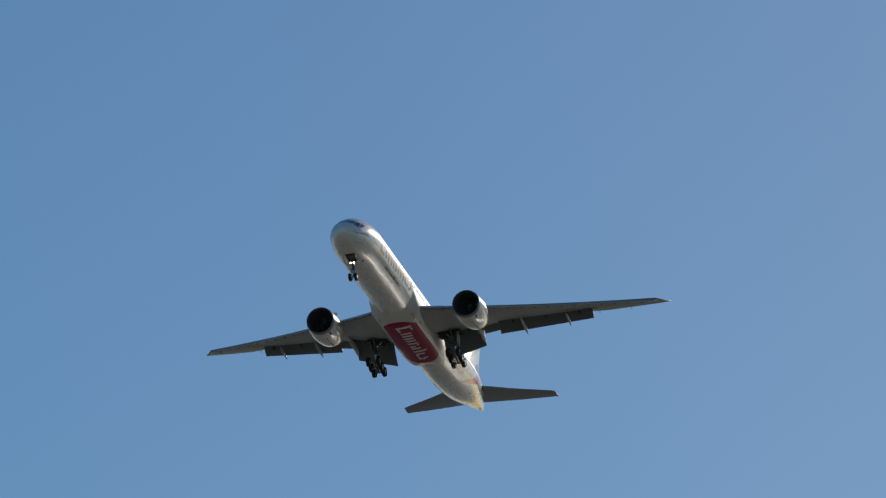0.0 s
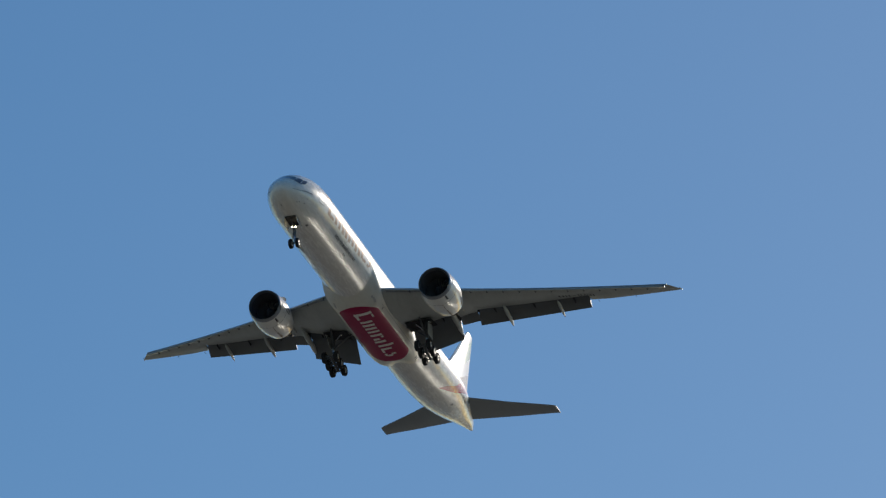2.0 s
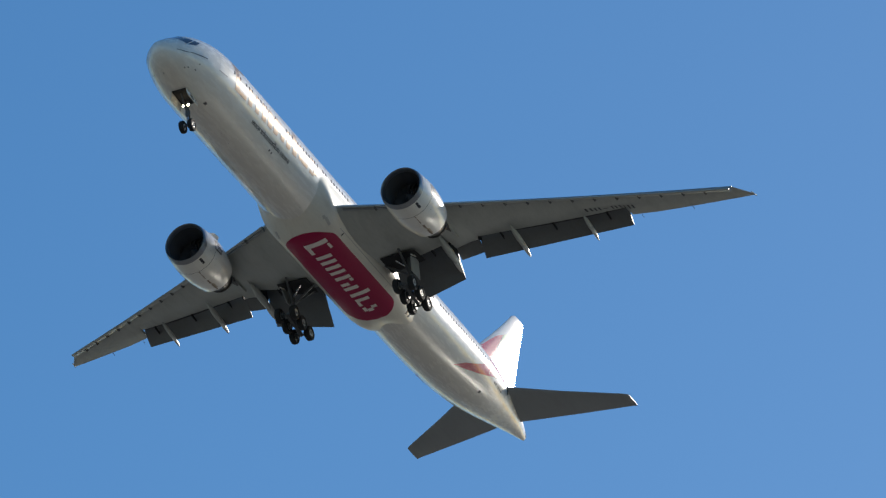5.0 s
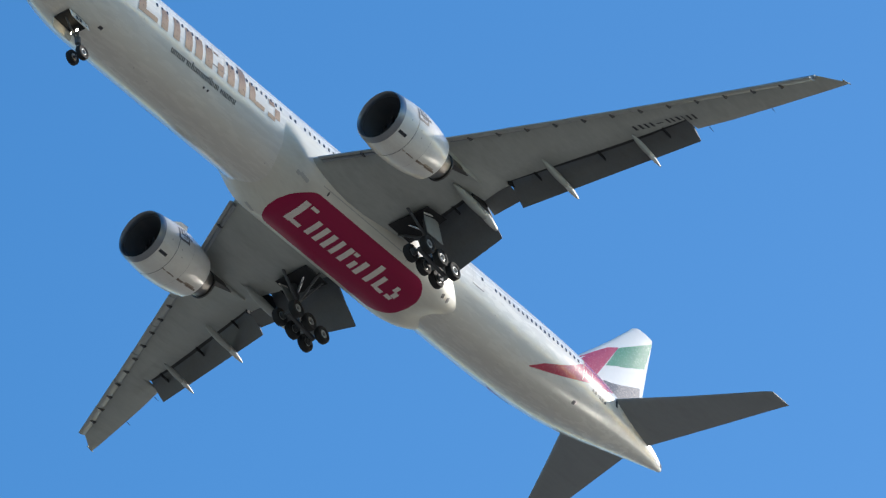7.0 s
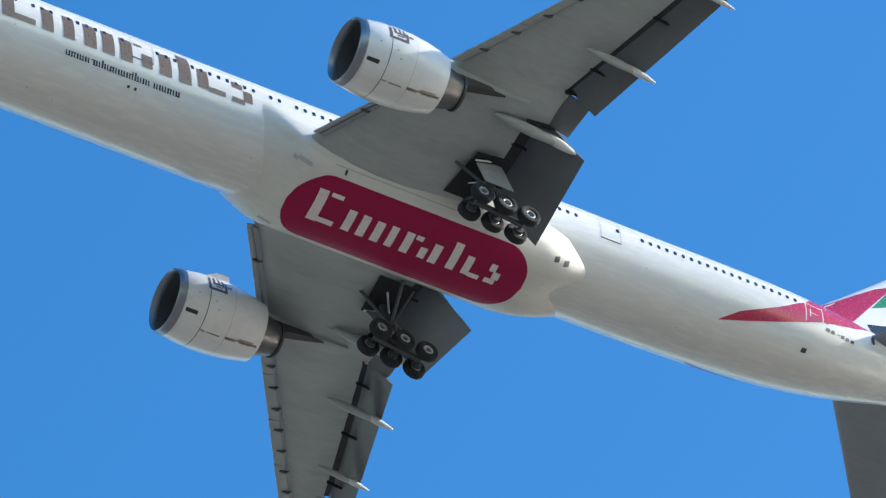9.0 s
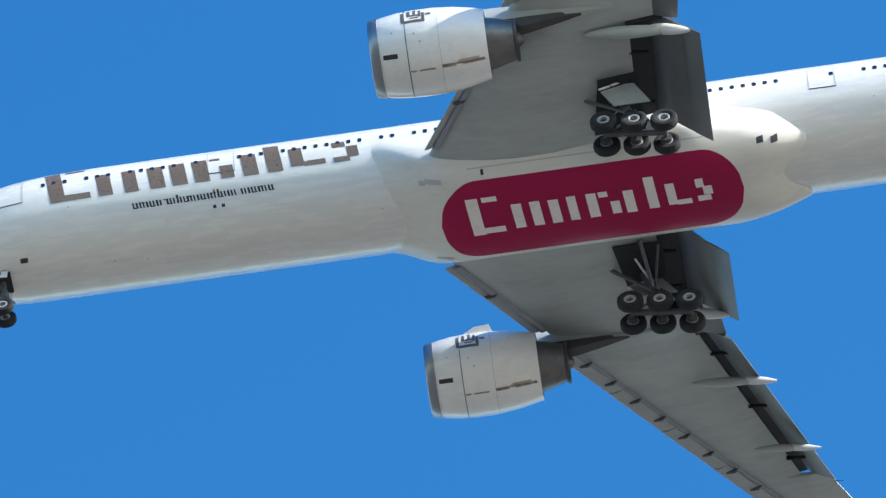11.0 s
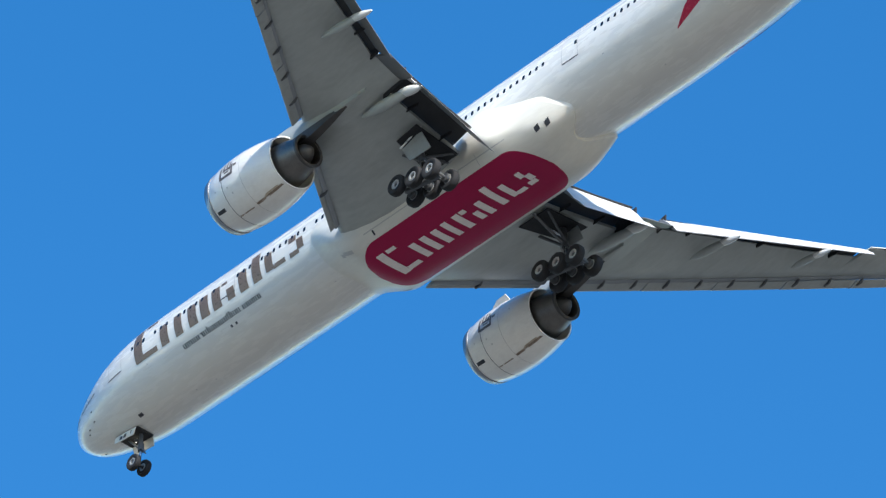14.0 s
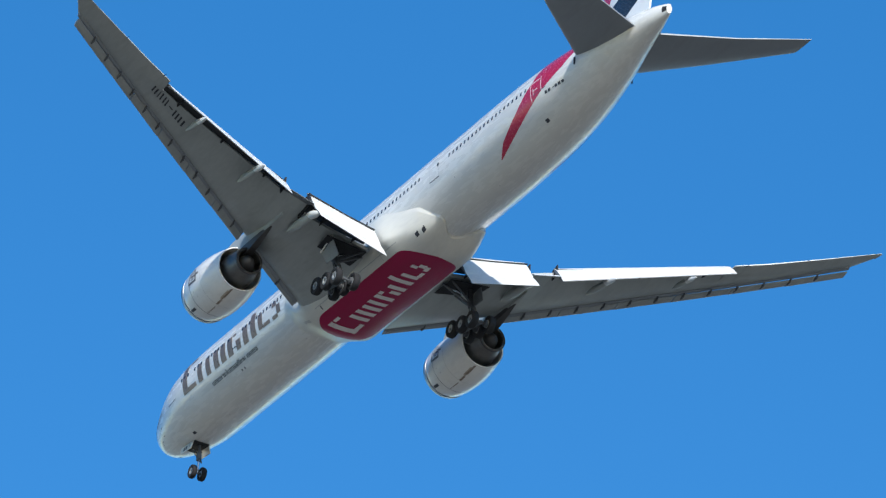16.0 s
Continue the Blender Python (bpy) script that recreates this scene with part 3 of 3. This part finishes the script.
FIN = ((2.6, 59.8, 70.6, 0.95), (4.5, 62.0, 71.0, 0.9), (9, 67.0, 72.35, 0.62), (12.2, 70.35, 73.4, 0.38), (13.1, 71.25, 73.68, 0.32), (13.42, 71.8, 73.75, 0.2))


def fin_at(u, z, side, off=0.0):
    le, te, th = table([(r[0], r[1], r[2], r[3]) for r in FIN], z)
    v = np.interp(u, [q[0] for q in FOIL], [q[1] for q in FOIL])
    return P(le + (te - le) * u, side * (th * v * 0.5 + off), z)


rings = []
for z in [2.6 + 10.82 * i / 24 for i in range(25)]:
    rings.append([fin_at(u, z, 1) for u, v in FOIL] + [fin_at(u, z, -1) for u, v in FOIL[:0:-1]])
fin = part("fin", loft(rings), FINWHITE, airliner, "white tail fin painted with red, green and black waves")


def fin_wave(name, top, low, mat, label):
    """Painted wave on both faces of the fin between two edges of (s, z)."""
    for side in (1, -1):
        rows = []
        for i in range(17):
            k = i / 16 * (len(top) - 1)
            j = min(int(k), len(top) - 2)
            u = k - j
            t, l = (tuple(a + (b - a) * u for a, b in zip(e[j], e[j + 1])) for e in (top, low))
            row = []
            for v in range(7):
                s, z = t[0] + (l[0] - t[0]) * v / 6, t[1] + (l[1] - t[1]) * v / 6
                le, te, th = table([(r[0], r[1], r[2], r[3]) for r in FIN], z)
                row.append(fin_at(max(0.004, min(0.996, (s - le) / (te - le))), z, side, 0.012))
            rows.append(row)
        part(name, loft(rows, caps=False, closed=False), mat, fin, label)


fin_wave("red_wave", ((63.0, 5.3), (64.3, 6.3), (65.9, 7.65), (67.4, 8.85), (68.75, 9.65)), ((63.4, 3.2), (64.4, 4.1), (65.2, 4.85), (66.35, 6.4), (68.72, 9.6)), FLAGRED, "red painted wave")
fin_wave("green_wave", ((67.2, 7.4), (68.75, 9.62), (71.0, 11.15), (73.68, 13.05)), ((66.7, 6.72), (68.0, 7.45), (69.4, 8.15), (72.25, 9.85)), GREEN, "green painted wave")
fin_wave("black_wave", ((66.1, 5.0), (67.2, 5.4), (68.4, 5.95), (71.4, 7.55)), ((66.9, 3.0), (68.2, 3.6), (69.4, 4.2), (71.0, 5.2)), BLACK, "black painted wave")


# ---- engines ----
EY, EZ = 9.95, -2.34


def build_engine(side):
    axis = lambda s, r, a: P(s, side * EY + r * math.cos(a), EZ + r * math.sin(a))
    tn = lambda prof, seg=56: turned(prof, seg, axis)
    cowl = part("engine", tn(((25.78, 1.66), (25.7, 1.82), (26.05, 1.94), (26.8, 2.05), (27.6, 2.1), (28.6, 2.09), (29.6, 1.99), (30.4, 1.84), (31.0, 1.70), (31.0, 1.62), (30.0, 1.66), (28.5, 1.7))), COWL, airliner,
                "white turbofan nacelle with oil streaks")
    part("inlet_lip", tn(((26.3, 1.64), (25.85, 1.64), (25.5, 1.7), (25.4, 1.78), (25.45, 1.84), (25.7, 1.9), (25.86, 1.935), (25.87, 1.87))), LIP, cowl, "bare metal inlet lip")
    part("inlet_duct", tn(((25.85, 1.64), (26.5, 1.62), (27.3, 1.64), (28.4, 1.66))), LINER, cowl)
    part("spinner", tn(((26.75, 0.0), (26.85, 0.1), (27.1, 0.27), (27.4, 0.42), (27.7, 0.5), (28.1, 0.52))), BLADE, cowl)
    blade = None
    for i in range(22):
        if blade is None:
            rr = []
            for k in range(6):
                u = k / 5
                r = 0.48 + (1.6 - 0.48) * u
                tw = 0.10 + 0.10 * u
                lean = 0.13 * math.sin(u * math.pi)
                rr.append([Vector((-s, r * math.cos(a), r * math.sin(a))) for s, a in ((27.55 + 0.1 * (1 - u), lean - tw), (27.9, lean + tw), (27.93, lean + tw * 1.02), (27.6 + 0.1 * (1 - u), lean - tw * 0.96))])
            b = part("fan_blade", loft(rr), BLADE, cowl, "dark curved fan blade")
            blade = b.data
        else:
            b = new("fan_blade", blade)
            b.parent = cowl
            tagged(b, "dark curved fan blade")
        b.matrix_basis = pose(0, side * EY, EZ, i * 360 / 22)
    part("core_nozzle", tn(((29.6, 1.35), (30.6, 1.34), (31.3, 1.22), (32.0, 1.02), (32.45, 0.92), (32.45, 0.86), (31.5, 0.88))), STEEL, cowl, "heat-stained metal core nozzle")
    part("exhaust_plug", tn(((31.4, 0.75), (32.2, 0.55), (32.5, 0.36), (32.72, 0.15), (32.75, 0.0))), PLUG, cowl)
    # joints, vent, stains, emblem shapes and chine on the cowl
    on = lambda s, deg, off=0.012: axis(s, np.interp(s, [25.8, 26.1, 26.8, 27.6, 28.6, 29.6, 30.4, 31.0], [1.85, 1.95, 2.05, 2.1, 2.09, 1.99, 1.84, 1.7]) + off, radians(deg))

    def mark(name, s0, s1, d0, d1, mat, label="", n=4):
        m = max(1, int(abs(d1 - d0) / 6))
        rows = [[on(s0 + (s1 - s0) * i / n, d0 + (d1 - d0) * j / m) for j in range(m + 1)] for i in range(n + 1)]
        return part(name, loft(rows, caps=False, closed=False), mat, cowl, label)

    mark("cowl_joint", 27.18, 27.215, -150, 40, INK, n=1)
    mark("cowl_joint", 28.75, 28.775, -150, 40, SEAM, n=1)
    mark("latch_line", 27.25, 30.85, -78.2, -76.2, GRIME, "brown stained latch line")
    mark("oil_stain", 28.75, 30.8, -76.2, -73.5, GRIME, "brown oil stain along the cowl")
    mark("oil_stain", 29.6, 30.55, -73.4, -70, STAIN, "brown oil stain along the cowl", n=3)
    mark("vent", 26.02, 26.72, -57.5, -51, INK, "dark slot vent")
    for s, d in ((26.5, -22), (27.55, -28), (27.8, -40), (29.6, 2), (27.35, -79), (27.65, -78.5), (28.1, -78), (29.5, -74)):
        mark("latch", s, s + 0.1, d, d + 2.6, SEAM if d > -60 else STAIN, n=1)
    for base, flip in ((0, 1), (180, -1)):
        for s0, s1, d0, d1 in ((27.05, 27.2, -8, 18), (27.2, 28.2, -9, -4), (28.05, 28.2, -9, 12), (27.35, 27.95, 4, 8), (27.35, 27.5, 4, 22), (27.65, 27.78, 9, 24), (27.9, 28.02, 2, 20), (28.25, 28.5, 4, 9), (27.5, 27.9, -1, 1.5)):
            mark("emblem_shape", s0, s1, base + flip * d0, base + flip * d1, EMBLEM, n=2)
    inner = 180 - 52 if side == 1 else 52
    part("chine", slab([on(27.2, inner, -0.02), on(28.9, inner, -0.02), on(28.75, inner, 0.42), on(28.0, inner, 0.36)], 0.05), COWL, cowl, "white strake on the cowl")
    part("nozzle_ring", tn(((32.3, 0.98), (32.32, 1.05), (32.46, 1.04), (32.46, 0.93))), PLUG, cowl)
    # pylon
    rings = []
    for s, zt, zb, w in ((27.2, -0.42, -0.6, 0.05), (28.4, 0.05, -0.7, 0.22), (30.0, 0.25, -1.0, 0.3), (31.6, 0.2, -1.25, 0.33), (33.4, 0.0, -1.15, 0.33), (35.5, -0.2, -0.95, 0.25), (37.2, -0.4, -0.75, 0.05)):
        rings.append([P(s, side * EY + x * w, z) for x, z in ((-0.7, zt), (0.7, zt), (1, (zt + zb) / 2), (0.6, zb), (-0.6, zb), (-1, (zt + zb) / 2))])
    pylon = part("pylon", loft(rings), GREY, cowl, "grey engine pylon")
    rings = []
    for s, zt, zb, w in ((30.9, -1.0, -1.3, 0.3), (32.2, -1.0, -1.72, 0.34), (33.2, -0.98, -1.5, 0.32), (34.4, -0.9, -1.2, 0.25), (35.6, -0.85, -0.98, 0.06)):
        rings.append([P(s, side * EY + x * w, z) for x, z in ((-1, zt), (1, zt), (0.8, zb), (-0.8, zb))])
    part("heat_shield", loft(rings), PLUG, cowl, "dark scorched pylon underside")
    return cowl


ENGINES = {side: build_engine(side) for side in (1, -1)}


# ---- landing gear ----
def wheel(parent, s, y, z, r, w):
    axis = lambda t, rr, a: P(s + rr * math.cos(a), y + t, z + rr * math.sin(a))
    tyre = part("wheel", turned(((-w * 0.36, r * 0.46), (-w * 0.44, r * 0.58), (-w * 0.5, r * 0.74), (-w * 0.46, r * 0.9), (-w * 0.3, r * 0.985), (0, r), (w * 0.3, r * 0.985), (w * 0.46, r * 0.9),
                                 (w * 0.5, r * 0.74), (w * 0.44, r * 0.58), (w * 0.36, r * 0.46), (-w * 0.36, r * 0.46)), 28, axis), RUBBER, parent, "black rubber tyre")
    for d in (-1, 1):
        part("hub", turned(((d * w * 0.16, r * 0.25), (d * w * 0.36, r * 0.27), (d * w * 0.42, r * 0.33), (d * w * 0.42, r * 0.40), (d * w * 0.38, r * 0.47)), 20, axis), HUB, parent, "pale metal wheel hub ring")
        part("hub_cap", turned(((d * w * 0.34, 0.0), (d * w * 0.33, r * 0.09), (d * w * 0.2, r * 0.12), (d * w * 0.18, r * 0.26)), 14, axis), GEAR, parent, "dark recessed hub centre")
    return tyre


def build_main_gear(side):
    yc = side * 5.49
    gear = part("main_gear", tube(P(36.6, side * 5.6, -0.9), P(37.2, yc, -3.4), 0.24, 0.22), GEAR, airliner, "grey six-wheel main landing gear, lowered")
    part("oleo", tube(P(37.2, yc, -3.3), P(37.4, yc, -4.95), 0.16), CHROME, gear, "polished oleo strut")
    part("bogie_beam", tube(P(35.9, yc, -4.78), P(38.85, yc, -5.28), 0.17), GEAR, gear)
    for s, z in ((35.95, -4.8), (37.39, -5.04), (38.83, -5.28)):
        part("axle", tube(P(s, yc - 0.75, z), P(s, yc + 0.75, z), 0.09), GEAR, gear)
        for d in (-1, 1):
            wheel(gear, s, yc + d * 0.7, z, 0.66, 0.5)
    part("drag_brace", tube(P(35.0, side * 5.2, -1.4), P(37.15, yc, -3.3), 0.1), GEAR, gear)
    part("side_brace", tube(P(36.8, side * 3.3, -1.9), P(37.15, yc, -3.2), 0.1), GEAR, gear)
    part("torque_link", slab([P(37.5, yc - 0.2, -3.4), P(37.5, yc + 0.2, -3.4), P(38.1, yc + 0.08, -4.2), P(38.1, yc - 0.08, -4.2)], 0.08), GEAR, gear)
    part("retract_actuator", tube(P(36.3, side * 4.2, -1.7), P(37.0, side * 5.35, -2.5), 0.08), CHROME, gear, "polished actuator rod")
    part("truck_positioner", tube(P(37.3, yc, -3.9), P(36.2, yc, -4.6), 0.06), GEAR, gear)
    part("upper_side_strut", tube(P(37.7, side * 3.5, -1.9), P(37.25, yc, -3.1), 0.07), GEAR, gear)
    for d in (-0.16, 0.16):
        part("hydraulic_hose", tube(P(37.0, yc + d, -2.0), P(37.45, yc + d, -4.7), 0.03, seg=6), INK, gear)
    for s, z in ((35.95, -4.8), (37.39, -5.04), (38.83, -5.28)):
        for d in (-1, 1):
            part("brake_unit", tube(P(s, yc + d * 0.28, z), P(s, yc + d * 0.48, z), 0.27, seg=16), GEAR, gear)
    # white rods put the sunlit edges atop the leg door into paint
    for k in range(3):
        part("sunlit_door_rod", tube(P(35.9 + 0.6 * k, side * 6.1, -2.0 + 0.22 * k), P(36.45 + 0.6 * k, side * 6.1, -1.82 + 0.22 * k), 0.06, seg=8), COWL, gear, "white rod for the sunlit edge of the leg door")
    part("leg_door", slab([P(35.97, side * 6.02, -2.1), P(37.56, side * 6.02, -1.6), P(38.3, side * 5.85, -3.15), P(36.53, side * 5.85, -3.15)], 0.06), LEGDOOR, gear, "grey gear leg door")
    # no hollow here: a plate carries the wheel bay's shade as colour
    part("gear_bay_shade", slab([P(35.4, side * 3.45, -2.02), P(37.9, side * 3.45, -2.05), P(37.8, side * 6.6, -1.62), P(35.9, side * 6.4, -1.62)], 0.05), RECESS, gear, "flat near-black plate for the shade in the open wheel bay")
    return gear


for side in (1, -1):
    build_main_gear(side)

nose_gear = part("nose_gear", tube(P(5.75, 0, -2.3), P(5.9, 0, -4.1), 0.13), GEAR, airliner, "grey twin-wheel nose landing gear, lowered")
part("oleo", tube(P(5.9, 0, -4.0), P(5.82, 0, -5.04), 0.085), CHROME, nose_gear, "polished oleo strut")
part("axle", tube(P(5.82, -0.5, -5.06), P(5.82, 0.5, -5.06), 0.07), GEAR, nose_gear)
for d in (-1, 1):
    wheel(nose_gear, 5.82, d * 0.4, -5.06, 0.54, 0.38)
    part("gear_door", slab([P(4.2, d * 0.66, -2.53), P(6.1, d * 0.66, -2.69), P(6.1, d * 0.8, -3.3), P(4.3, d * 0.8, -3.14)], 0.05), BELLY, nose_gear, "white nose gear door")
    for k in range(3):
        s = 4.75 + 0.36 * k + (0.28 if k == 2 else 0)
        w = 0.04 if k == 2 else 0.22
        part("lettering", slab([P(s, d * 0.752, -2.77), P(s + w, d * 0.752, -2.79), P(s + w, d * 0.80, -3.07), P(s, d * 0.80, -3.05)], 0.02), INK, nose_gear, "dark lettering bar")
    b = bmesh.new()
    spot = lambda t, r, a, d=d: P(5.55 + t, d * 0.2 + r * math.cos(a), -3.2 + r * math.sin(a))
    turned(((-0.01, 0.12), (0.16, 0.09), (0.2, 0.0)), 16, spot, b)
    part("light_housing", b, GEAR, nose_gear)
    b = bmesh.new()
    turned(((0.0, 0.12), (-0.02, 0.0)), 16, spot, b)
    part("landing_light", b, LIGHT, nose_gear, "glowing landing light")
part("drag_brace", tube(P(4.5, 0, -2.4), P(5.82, 0, -3.9), 0.07), GEAR, nose_gear)
part("torque_link", slab([P(6.02, -0.12, -4.0), P(6.02, 0.12, -4.0), P(6.35, 0.05, -4.45), P(6.35, -0.05, -4.45)], 0.06), GEAR, nose_gear)
part("light_bracket", tube(P(5.7, -0.3, -3.22), P(5.7, 0.3, -3.22), 0.05), GEAR, nose_gear)
part("steering_collar", tube(P(5.87, 0, -3.55), P(5.9, 0, -4.05), 0.2), GEAR, nose_gear)
# flat plate, shade of the nose wheel bay painted near-black
part("gear_bay_shade", slab([P(4.2, -0.62, -2.53), P(6.2, -0.62, -2.69), P(6.2, 0.62, -2.69), P(4.2, 0.62, -2.53)], 0.1), RECESS, nose_gear, "flat near-black plate for the shade in the open nose wheel bay")


# ---- what moves ----
def motions():
    flight = [(t, pose(-786.95 + 74.4578 * t, -209.73 + 1.0229 * t, 313.83 - 4.0707 * t, 0, -1.8, 0)) for t in range(17)]
    walk(airliner, flight)


motions()
